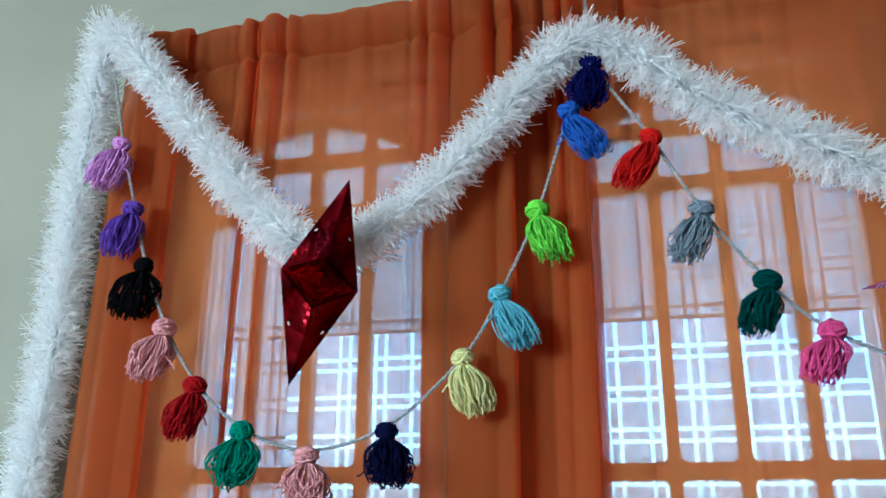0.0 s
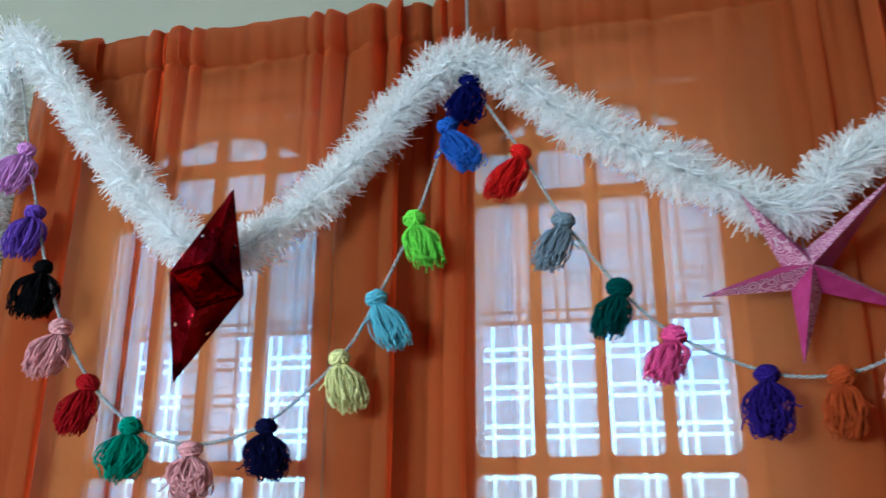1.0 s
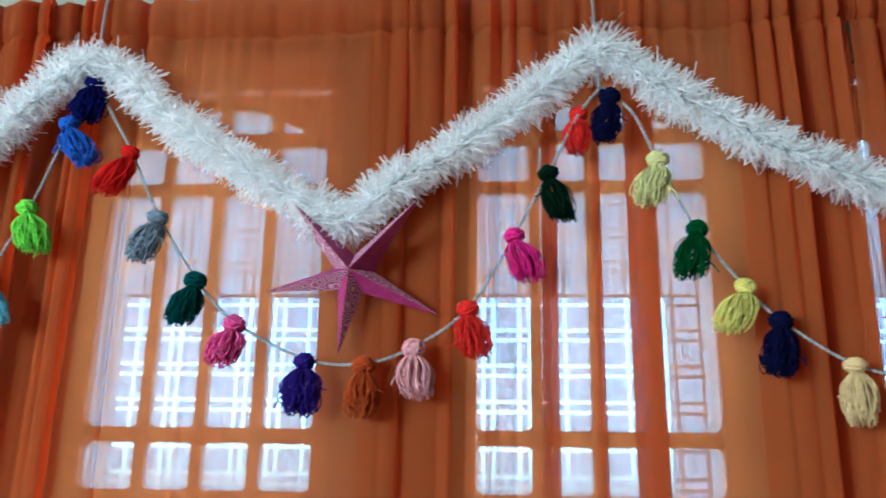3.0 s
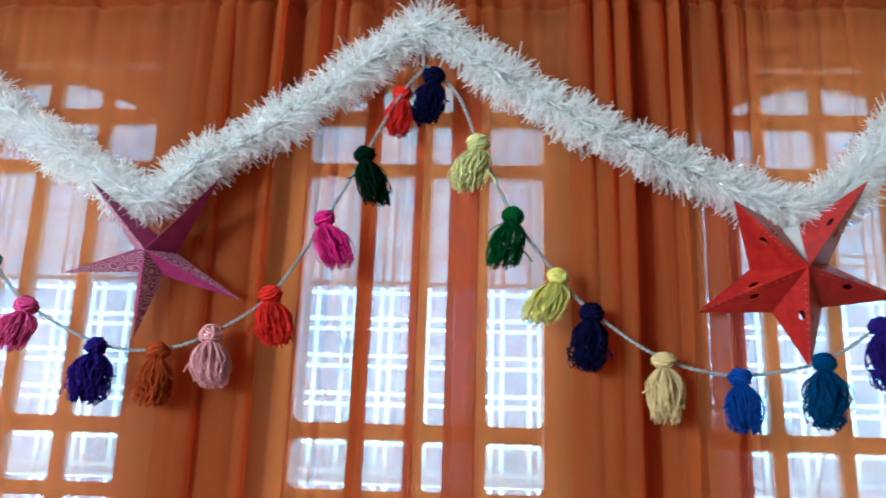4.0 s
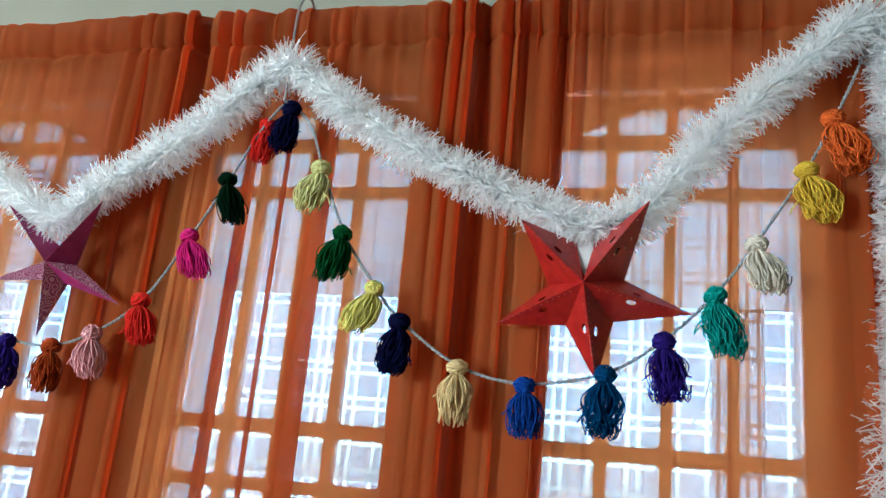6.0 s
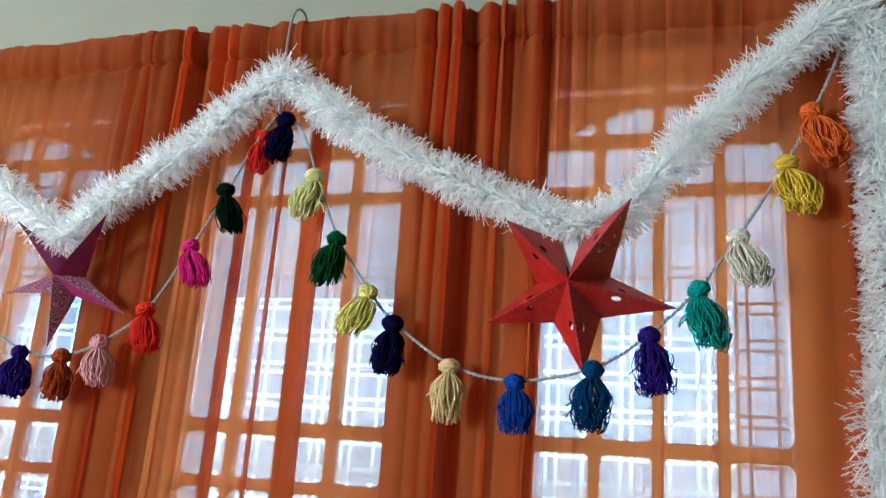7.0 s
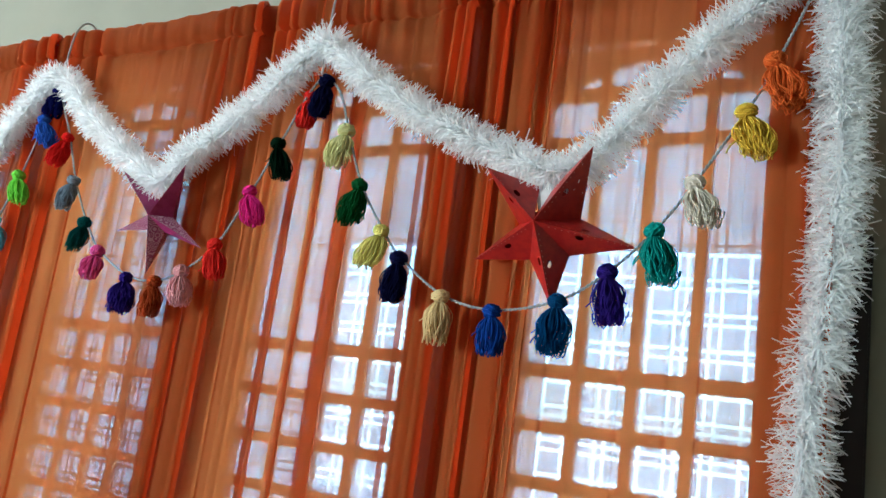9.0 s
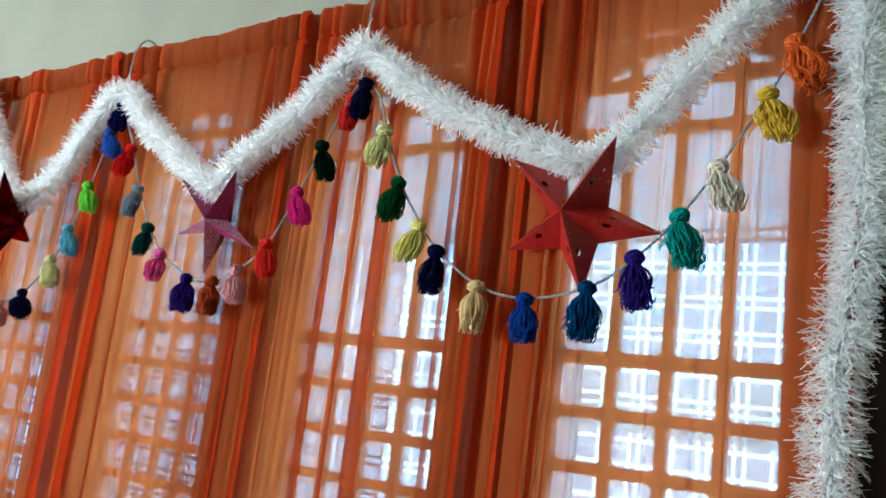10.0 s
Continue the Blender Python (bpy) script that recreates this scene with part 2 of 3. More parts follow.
def tube_data(points, radius, sides=8, closed_ends=True):
    """Verts and faces of a tube along points; radius is one number or one for each point."""
    n = len(points)
    pts = [Vector(p) for p in points]
    rad = radius if isinstance(radius, (list, tuple)) else [radius] * n
    verts, faces = [], []
    side = None
    for i, p in enumerate(pts):
        d = (pts[min(i + 1, n - 1)] - pts[max(i - 1, 0)]).normalized()
        if side is None:
            side = d.orthogonal().normalized()
        side = (side - d * side.dot(d)).normalized()
        up = d.cross(side)
        for k in range(sides):
            a = 2 * math.pi * k / sides
            verts.append(p + (side * math.cos(a) + up * math.sin(a)) * rad[i])
    for i in range(n - 1):
        for k in range(sides):
            a, b = i * sides + k, i * sides + (k + 1) % sides
            faces.append((a, b, b + sides, a + sides))
    if closed_ends:
        faces.append(tuple(range(sides - 1, -1, -1)))
        faces.append(tuple((n - 1) * sides + k for k in range(sides)))
    return verts, faces


def tube(name, points, radius, mat, parent=None, label="", sides=8):
    v, f = tube_data(points, radius, sides)
    return mesh_object(name, v, f, mat, parent, label, True)


def spline(points, steps=12):
    """A smooth curve through points."""
    p = [Vector(q) for q in points]
    p = [p[0] * 2 - p[1]] + p + [p[-1] * 2 - p[-2]]
    out = []
    for i in range(1, len(p) - 2):
        for s in range(steps):
            t = s / steps
            a, b, c, d = p[i - 1], p[i], p[i + 1], p[i + 2]
            out.append(0.5 * ((2 * b) + (c - a) * t + (2 * a - 5 * b + 4 * c - d) * t * t + (3 * b - a - 3 * c + d) * t ** 3))
    return out + [p[-2]]


def thing(name, place, label, category, group="", kind=""):
    ob = new(name)
    ob.location = place
    ob.empty_display_size = 0.05
    return tagged(ob, label, category, group, kind)


# ---- room ----
WY0, WY1 = 1.56, 1.80
WINDOWS = [(-0.912, -0.432), (-0.090, 0.392), (0.733, 1.221), (1.544, 2.042)]
SILL, HEAD = 0.90, 2.41
XL, XR, YB, ZC = -6.0, 4.6, -5.0, 3.05


def wall_with_openings(name, label, x0, x1, y0, y1, z0, z1, holes):
    """One wall along x with real openings (x0, x1, z0, z1)."""
    bm = bmesh.new()
    edge = x0
    for a, b, lo, hi in holes:
        box(edge, a, y0, y1, z0, z1, bm=bm)
        box(a, b, y0, y1, z0, lo, bm=bm)
        box(a, b, y0, y1, hi, z1, bm=bm)
        edge = b
    box(edge, x1, y0, y1, z0, z1, bm=bm)
    return tagged(part(name, bm, WALL), label, "wall", kind="structure")


wall_with_openings("wall_north", "pale grey-green painted wall with four windows", XL, XR, WY0, WY1, 0, ZC, [(a - 0.04, b + 0.04, SILL, HEAD) for a, b in WINDOWS])
# unseen back wall; its opening is added to hold the fill lamp
wall_with_openings("wall_south", "pale grey-green painted wall with an opening added for fill light", XL, XR, YB - 0.2, YB, 0, ZC, [(-5.7, -2.7, 1.5, 2.95)])
tagged(part("wall_west", box(XL - 0.2, XL, YB - 0.2, WY1, 0, ZC), WALL), "pale grey-green painted side wall", "wall", kind="structure")
tagged(part("wall_east", box(XR, XR + 0.2, YB - 0.2, WY1, 0, ZC), WALL), "pale grey-green painted side wall", "wall", kind="structure")
tagged(part("floor", box(XL - 0.2, XR + 0.2, YB - 0.2, WY1, -0.1, 0.0), FLOOR), "dark red cement floor", "floor", kind="structure")
tagged(part("ceiling", box(XL - 0.2, XR + 0.2, YB - 0.2, WY1, ZC, ZC + 0.15), CEIL), "white painted ceiling", "ceiling", kind="structure")
tagged(part("ground", box(-400, 400, -400, 400, -0.35, -0.12), GROUND), "pale dusty ground outside the house", "ground", kind="structure")


# ---- open shed across the yard, seen through the glass ----
def under(ob, parent):
    ob.parent = parent
    ob.matrix_parent_inverse = Matrix.Translation(-parent.location)
    return ob


shed = thing("open_shed", (1.0, 8.0, -0.12), "open shed with a dark tiled roof on square posts", "shed")
slope = bmesh.new()
box(-14, 16, 0, 5.6, -0.06, 0.06, bm=slope)
bmesh.ops.transform(slope, matrix=pose(0, 6.85, 3.20, 44, 0, 0), verts=slope.verts)
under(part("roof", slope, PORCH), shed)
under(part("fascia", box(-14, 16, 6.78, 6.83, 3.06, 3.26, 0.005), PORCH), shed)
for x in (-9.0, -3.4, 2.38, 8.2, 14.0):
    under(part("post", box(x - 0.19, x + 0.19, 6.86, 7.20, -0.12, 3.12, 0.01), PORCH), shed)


# ---- windows ----
ROW_BARS = [(2.235, 2.268), (2.120, 2.147), (1.577, 1.607), (1.455, 1.481), (1.331, 1.357), (1.208, 1.234), (1.085, 1.111), (0.962, 0.988)]


def arch_board(x0, x1):
    """The top rail of the sash, cut to a flat arch below."""
    n = 24
    verts, faces = [], []
    for y in (1.582, 1.618):
        for i in range(n + 1):
            u = i / n
            x = x0 + (x1 - x0) * u
            verts.append((x, y, 2.225 + 0.105 * math.sin(math.pi * u) ** 0.75))
        for i in range(n + 1):
            verts.append((x0 + (x1 - x0) * i / n, y, 2.362))
    m = 2 * (n + 1)
    for i in range(n):
        faces.append((i, i + 1, n + 2 + i, n + 1 + i))
        faces.append((m + i + 1, m + i, m + n + 1 + i, m + n + 2 + i))
        faces.append((i, m + i, m + i + 1, i + 1))
        faces.append((n + 1 + i, n + 2 + i, m + n + 2 + i, m + n + 1 + i))
    return verts, faces


for number, (a, b) in enumerate(WINDOWS):
    win = thing("window_%d" % (number + 1), ((a + b) / 2, 1.6, SILL), "light brown timber casement window with small chequered glass panes and an arched head", "window", kind="structure")
    under(part("window_frame", box(a - 0.04, a - 0.002, 1.57, 1.70, SILL, HEAD, 0.003), TIMBER), win)
    under(part("window_frame", box(b + 0.002, b + 0.04, 1.57, 1.70, SILL, HEAD, 0.003), TIMBER), win)
    under(part("window_frame", box(a - 0.002, b + 0.002, 1.57, 1.70, 2.373, HEAD, 0.003), TIMBER), win)
    under(part("window_sill", box(a - 0.002, b + 0.002, 1.57, 1.72, SILL, 0.94, 0.003), TIMBER), win)
    pitch = (b - a) / 4
    cols = [(a + i * pitch, a + (i + 1) * pitch) for i in range(4)]
    for i in range(1, 4):
        under(part("glazing_bar", box(a + i * pitch - 0.011, a + i * pitch + 0.011, 1.5805, 1.6195, 0.94, 2.3725, 0.003), TIMBER), win)
    for lo, hi in ROW_BARS:
        under(part("rail", box(a, b, 1.586, 1.614, lo, hi, 0.003), TIMBER), win)
    v, f = arch_board(a, b)
    under(mesh_object("arched_head", v, f, TIMBER), win)
    # Glow that rounds the pane corners, shaped as timber-coloured fillets
    rounds_v, rounds_f = [], []
    edges = [0.94] + [e for lo, hi in reversed(ROW_BARS) for e in (lo, hi)] + [2.345]
    for c0, c1 in cols:
        for lo, hi in zip(edges[0::2], edges[1::2]):
            pane = under(part("pane", box(c0, c1, 1.598, 1.602, lo - 0.004, hi + 0.004), GLASS), win)
            pane.visible_shadow = False
            left, right = c0 + (0.011 if c0 > a + 0.01 else 0.0), c1 - (0.011 if c1 < b - 0.01 else 0.0)
            for cx, sx in ((left, 1), (right, -1)):
                for cz, sz in ((lo, 1), (hi, -1)):
                    if hi > 2.3 and sz < 0:
                        continue
                    k = len(rounds_v)
                    ring = [(cx - sx * 0.001, cz - sz * 0.001)] + [(cx + sx * 0.013 * (1 - math.cos(q)), cz + sz * 0.013 * (1 - math.sin(q))) for q in (0, 0.39, 0.79, 1.18, math.pi / 2)]
                    rounds_v += [(px, y, pz) for y in (1.588, 1.612) for px, pz in ring]
                    rounds_f += [tuple(k + j for j in range(6)), tuple(k + 11 - j for j in range(6))]
                    rounds_f += [(k + j, k + (j + 1) % 6, k + 6 + (j + 1) % 6, k + 6 + j) for j in range(6)]
    under(mesh_object("glow_rounding", rounds_v, rounds_f, TIMBER), win)["kind"] = "stuff"

# ---- dry twigs behind the glass ----
TWIG = plain("dry brown twig", (0.10, 0.07, 0.05), (0.18, 0.13, 0.09), 60, 0.9)
for run, side in (([(0.765, 1.912), (0.774, 1.878), (0.794, 1.821), (0.812, 1.759), (0.807, 1.71), (0.785, 1.692), (0.76, 1.55), (0.75, 1.30), (0.75, 0.90)], [(0.812, 1.759), (0.835, 1.79), (0.842, 1.84)]),
                  ([(1.885, 1.800), (1.876, 1.751), (1.858, 1.684), (1.824, 1.653), (1.795, 1.616), (1.76, 1.50), (1.74, 1.20), (1.74, 0.90)], [(1.858, 1.684), (1.90, 1.70), (1.93, 1.735)])):
    twig = thing("twig", (run[-1][0], 1.66, 0.90), "thin dry brown twig standing on a window ledge", "twig", "twigs at the windows")
    under(tube("stem", spline([(x, 1.66, z) for x, z in run], 6), 0.0016, TWIG, sides=6), twig)
    under(tube("side_shoot", spline([(x, 1.66, z) for x, z in side], 6), 0.0011, TWIG, sides=6), twig)

# ---- curtain rail ----
rail = thing("curtain_rail", (0.55, 1.455, 2.53), "brown stained curtain rail inside the curtain heading", "curtain rail")
under(tube("rod", [(-1.12 + 3.36 * i / 24, 1.470, 2.516) for i in range(25)], 0.004, RODMAT), rail)
under(part("batten", box(-1.10, 2.22, 1.506, 1.520, 2.500, 2.530, 0.003), RODMAT), rail)
for x in (-1.05, 0.58, 2.15):
    under(part("bracket", box(x - 0.012, x + 0.012, 1.520, 1.56, 2.500, 2.530, 0.003), RODMAT), rail)


# ---- curtains ----
def cross_section(x0, x1, folds, seed, wave):
    """The cloth's line seen from above, left to right, as points (x, y): each fold (place, width, depth) doubles back on itself."""
    rnd = random.Random(seed)
    pts = [(x0, 0.0)]
    for c, w, d in folds:
        pts += [(c + w / 2, -d * 0.6), (c + w / 2 - 0.002, -d * 0.1), (c - w / 2, d * 0.1), (c - w / 2, d * 0.35), (c + w / 2 + 0.002, d * 0.4)]
    pts.append((x1, 0.0))
    p = np.array(pts)
    seg = np.hypot(*np.diff(p, axis=0).T)
    s = np.concatenate([[0], np.cumsum(seg)])
    n = max(int(s[-1] / 0.0035), 40)
    u = np.linspace(0, s[-1], n)
    x, y = np.interp(u, s, p[:, 0]), np.interp(u, s, p[:, 1])
    k = np.exp(-0.5 * (np.arange(-6, 7) / 2.2) ** 2)
    k /= k.sum()
    for _ in range(2):
        x = np.convolve(np.pad(x, 6, "edge"), k, "valid")
        y = np.convolve(np.pad(y, 6, "edge"), k, "valid")
    for lam, much in ((0.31, 1.2), (0.17, 0.7), (0.09, 0.08)):
        y = y + wave * much * np.sin(2 * np.pi * x / lam + rnd.uniform(0, 6.28))
    return u, x, y


PUSHED = [(-1.09, -0.95, 0.35), (-0.80, -0.68, 1.0), (-0.42, 0.06, 0.85), (0.56, 0.98, 0.8), (1.27, 1.62, 1.0), (2.06, 2.2, 0.7)]


def curtain(x0, x1, folds, seed, wave=0.006, drift=0.0, gather=0.005, open_left=0.0, open_right=0.0, top=2.538, base=1.456, label=""):
    rnd = random.Random(seed * 7 + 1)
    u, x, y = cross_section(x0, x1, folds, seed, wave)
    fine = np.zeros_like(u)
    for lam in (0.085, 0.049, 0.031):
        fine += lam / 0.05 * np.sin(2 * np.pi * u / lam + rnd.uniform(0, 6.28))
    # rounded pleats under the rod pocket, strong where the cloth is pushed together
    crowd = np.full_like(u, 0.10)
    for lo, hi, much in PUSHED:
        crowd = np.maximum(crowd, much / (1 + np.exp(-(x - lo) / 0.012)) / (1 + np.exp((x - hi) / 0.012)))
    phase = x / 0.064 + 0.35 * np.sin(x * 19 + seed) + 0.20 * np.sin(x * 47)
    pleat = np.abs(np.sin(np.pi * phase)) ** 0.8 - 0.5
    # rows from the back of the rod pocket over the top and down to the hem
    rows = [(top - 0.085, 0.026, 0.3), (top - 0.04, 0.030, 0.3), (top - 0.008, 0.018, 0.4), (top, 0.004, 0.5), (top - 0.006, -0.008, 0.6), (top - 0.020, -0.014, 0.7),
            (top - 0.045, -0.014, 0.9), (top - 0.070, -0.010, 1.1), (top - 0.086, -0.005, 1.25), (top - 0.091, 0.000, 1.3), (top - 0.095, 0.003, 1.3), (top - 0.099, 0.000, 1.2), (top - 0.104, -0.004, 1.2), (top - 0.12, -0.006, 1.0)]
    z = top - 0.15
    while z > 0.4:
        rows.append((z, -0.006 * max(0.0, 1 - (top - z) / 0.4), math.exp(-(top - 0.12 - z) / 0.16)))
        z -= 0.045
    verts = []
    for z, off, g in rows:
        down = top - z
        full = min(1.0, 0.45 + 0.55 * max(0.0, down - 0.09) / 0.25)
        sway = drift * down + 0.004 * np.sin(2.2 * down + x * 5 + seed)
        part_way = min(1.0, max(0.0, down - 0.1) / 0.35)
        sway = sway + part_way * (open_left * np.exp(-(x - x0) / 0.06) - open_right * np.exp(-(x1 - x) / 0.06))
        yy = base + off + y * full + gather * g * fine * 0.35
        tubes = (0.75 if down < 0.085 else 1.0) * (0.05 + 0.95 * math.exp(-max(0.0, down - 0.1) / 0.60))
        yy = yy - 0.048 * crowd * tubes * pleat
        if abs(down - 0.095) < 0.006:
            yy = yy + 0.006
        zz = np.full_like(u, z) + (0.0012 * fine if down < 0.03 else 0.0)
        verts.append(np.stack([x + sway, yy, zz], 1))
    n, r = len(u), len(rows)
    v = np.concatenate(verts)
    faces = [(i * n + j, i * n + j + 1, (i + 1) * n + j + 1, (i + 1) * n + j) for i in range(r - 1) for j in range(n - 1)]
    holder = thing("curtain", ((x0 + x1) / 2, base, 0.4), label, "curtain", "curtains on one rail")
    return under(mesh_object("cloth", v.tolist(), faces, CLOTH, None, "", True), holder)


EDGE = "thin orange curtain drawn across a window, bunched at its outer edge"
DEEP = "thin orange curtain gathered into deep dark folds between windows"
curtain(-1.085, -0.338, [(-0.985, 0.125, 0.060), (-0.765, 0.030, 0.022), (-0.712, 0.010, 0.014)], 1, 0.006, -0.01, 0.005, 0.0, 0.006, label=EDGE)
curtain(-0.360, -0.058, [(-0.280, 0.125, 0.085), (-0.140, 0.125, 0.085)], 2, 0.004, 0.0, 0.007, 0.0, 0.010, base=1.462, label=DEEP)
curtain(-0.090, 0.625, [(0.000, 0.012, 0.016), (0.165, 0.006, 0.010), (0.545, 0.09, 0.050)], 3, 0.006, 0.0, 0.004, 0.0, 0.006, label="thin orange curtain drawn flat across a window")
curtain(0.572, 1.285, [(0.640, 0.100, 0.060), (0.757, 0.008, 0.012), (0.880, 0.046, 0.014), (0.975, 0.030, 0.016), (1.065, 0.070, 0.016)], 4, 0.005, 0.0, 0.007, 0.003, 0.0, label="thin orange curtain hanging in narrow folds across a window")
curtain(1.258, 1.514, [(1.330, 0.100, 0.080), (1.430, 0.095, 0.080)], 5, 0.004, 0.0, 0.007, 0.0, 0.002, base=1.462, label=DEEP)
curtain(1.490, 2.195, [(1.530, 0.050, 0.036), (1.562, 0.03, 0.03), (1.590, 0.010, 0.014), (1.648, 0.007, 0.012), (1.812, 0.007, 0.012), (1.905, 0.007, 0.012), (1.962, 0.012, 0.012), (2.100, 0.085, 0.060), (2.160, 0.06, 0.055)], 6, 0.006, 0.0, 0.007, label=EDGE)

# upright black strip at the right curtain edge, up to 1.90 m
board = thing("board", (2.2, 1.53, 0.0), "black upright strip against the wall beside a curtain", "board")
under(part("black_strip", box(2.13, 2.247, 1.525, 1.558, 0.0, 1.90, 0.003), STRIP_BLACK), board)


# ---- hooks and nails ----
def wire_hook(x, z_low):
    h = thing("wire_hook", (x, 1.40, z_low), "bent grey wire hook over the curtain rail", "hook", "garland hooks")
    pts = spline([(x, 1.482, 2.50), (x, 1.481, 2.535), (x, 1.456, 2.558), (x - 0.002, 1.426, 2.552), (x - 0.002, 1.402, 2.51), (x, 1.392, 2.44), (x + 0.003, 1.388, z_low + 0.05), (x + 0.004, 1.386, z_low)])
    under(tube("wire", pts, 0.0032, STEEL), h)


wire_hook(-0.070, 2.29)
wire_hook(0.975, 2.27)


def nail(x, y, z, length, label):
    h = thing("nail", (x, y, z), label, "nail")
    under(tube("shank", [(x, y, z), (x, y + length, z)], 0.0022, NAIL), h)
    under(tube("nail_head", [(x, y - 0.003, z), (x, y, z)], 0.006, NAIL, sides=12), h)


nail(-1.088, 1.40, 2.475, 0.16, "dark iron nail in the wall holding the garland")
nail(-1.106, 1.462, 1.928, 0.10, "small iron nail head in the wall beside a curtain")
nail(2.150, 1.40, 2.405, 0.16, "dark iron nail in the wall holding the garland")

# ---- tinsel garland ----
RUN = [
    (-1.25, 1.505, 1.30), (-1.225, 1.505, 1.55), (-1.205, 1.505, 1.85), (-1.20, 1.50, 2.10), (-1.165, 1.47, 2.33), (-1.085, 1.385, 2.510),
    (-0.98, 1.38, 2.415), (-0.887, 1.38, 2.303), (-0.799, 1.38, 2.194), (-0.716, 1.38, 2.091), (-0.628, 1.375, 2.006), (-0.555, 1.37, 1.975), (-0.482, 1.375, 2.000),
    (-0.396, 1.38, 2.054), (-0.311, 1.38, 2.125), (-0.226, 1.38, 2.221), (-0.150, 1.38, 2.305), (-0.074, 1.38, 2.350), (0.005, 1.38, 2.312), (0.090, 1.38, 2.230),
    (0.195, 1.38, 2.155), (0.300, 1.38, 2.090), (0.399, 1.375, 2.030), (0.490, 1.37, 1.985), (0.560, 1.375, 2.055), (0.665, 1.38, 2.120), (0.776, 1.38, 2.197),
    (0.890, 1.38, 2.287), (0.990, 1.38, 2.352), (1.085, 1.38, 2.282), (1.190, 1.38, 2.212), (1.290, 1.38, 2.152), (1.434, 1.38, 2.080), (1.566, 1.375, 2.020),
    (1.650, 1.37, 1.988), (1.731, 1.375, 2.014), (1.800, 1.38, 2.091), (1.880, 1.38, 2.181), (1.971, 1.38, 2.271), (2.062, 1.38, 2.350), (2.140, 1.39, 2.415),
    (2.185, 1.40, 2.35), (2.188, 1.415, 2.18), (2.195, 1.42, 1.96), (2.180, 1.43, 1.76), (2.158, 1.43, 1.57), (2.150, 1.43, 1.30),
]
garland = thing("tinsel_garland", (0.5, 1.38, 1.3), "fluffy white plastic tinsel garland hung in zigzag swags", "garland")
curve = spline(RUN, 10)
under(tube("core_wire", curve, 0.0009, TINSEL), garland)


def fringe(points, per_metre, seed):
    """Thin plastic strips standing out all round a core."""
    rng = np.random.default_rng(seed)
    p = np.array([tuple(q) for q in points])
    step = np.linalg.norm(np.diff(p, axis=0), axis=1)
    s = np.concatenate([[0], np.cumsum(step)])
    n = int(s[-1] * per_metre)
    at = np.sort(rng.uniform(0, s[-1], n))
    base = np.stack([np.interp(at, s, p[:, k]) for k in range(3)], 1)
    ahead = np.stack([np.interp(np.minimum(at + 0.01, s[-1]), s, p[:, k]) - np.interp(np.maximum(at - 0.01, 0), s, p[:, k]) for k in range(3)], 1)
    ahead /= np.linalg.norm(ahead, axis=1)[:, None]
    rough = rng.normal(size=(n, 3))
    rough[:, 2] -= 0.12
    out = rough - ahead * (rough * ahead).sum(1)[:, None]
    out /= np.linalg.norm(out, axis=1)[:, None]
    stout = 0.96 + 0.18 * np.clip((base[:, 0] - 2.08) / 0.08, 0, 1) + 0.15 * np.clip((-1.12 - base[:, 0]) / 0.04, 0, 1)
    lump = stout + 0.10 * np.sin(at * 37) + 0.08 * np.sin(at * 91 + 1)
    length = np.where(rng.random(n) < 0.14, rng.uniform(0.020, 0.036, n), rng.uniform(0.038, 0.055, n)) * lump
    lean = rng.normal(0.12, 0.36, n)[:, None]
    wide = np.cross(out, rng.normal(size=(n, 3)))
    wide /= np.linalg.norm(wide, axis=1)[:, None]
    curl = np.cross(wide, out) * rng.normal(0, 0.24, n)[:, None] + rng.normal(0, 0.08, (n, 3))
    curl[:, 2] -= 0.06
    half = rng.uniform(0.0010, 0.0018, n)[:, None]
    rows = []
    for u, w in ((0.0, 1.0), (0.40, 1.0), (0.72, 1.0), (1.0, 0.85)):
        spot = base + (out * u + ahead * lean * u ** 1.4 + curl * u ** 2) * length[:, None]
        rows += [spot - wide * half * w, spot + wide * half * w]
    v = np.stack(rows, 1).reshape(-1, 3)
    i = np.arange(n)[:, None] * 8
    f = np.concatenate([i + np.array([[k, k + 1, k + 3, k + 2]]) for k in (0, 2, 4)])
    return v.tolist(), f.tolist()


v, f = fringe(curve, 7600, 5)
tinsel_fringe = under(mesh_object("tinsel_fringe", v, f, TINSEL), garland)
tinsel_fringe["kind"] = "stuff"

# ---- strings of tassels ----
STRINGS = [
    [(-1.088, 2.470), (-1.055, 2.38), (-1.019, 2.244), (-0.974, 2.100), (-0.934, 1.979), (-0.876, 1.853), (-0.801, 1.743), (-0.702, 1.660), (-0.578, 1.622), (-0.437, 1.660), (-0.305, 1.773), (-0.240, 1.880), (-0.170, 2.027), (-0.108, 2.212), (-0.072, 2.300)],
    [(-0.060, 2.290), (-0.020, 2.225), (0.029, 2.145), (0.101, 2.006), (0.191, 1.876), (0.275, 1.791), (0.415, 1.722), (0.527, 1.714), (0.620, 1.746), (0.721, 1.820), (0.809, 1.964), (0.876, 2.091), (0.939, 2.215), (0.985, 2.275)],
    [(0.985, 2.275), (1.045, 2.215), (1.087, 2.117), (1.152, 1.976), (1.233, 1.864), (1.292, 1.800), (1.414, 1.719), (1.542, 1.693), (1.685, 1.721), (1.785, 1.786), (1.871, 1.872), (1.941, 1.969), (2.028, 2.110), (2.076, 2.205), (2.125, 2.32), (2.148, 2.400)],
]
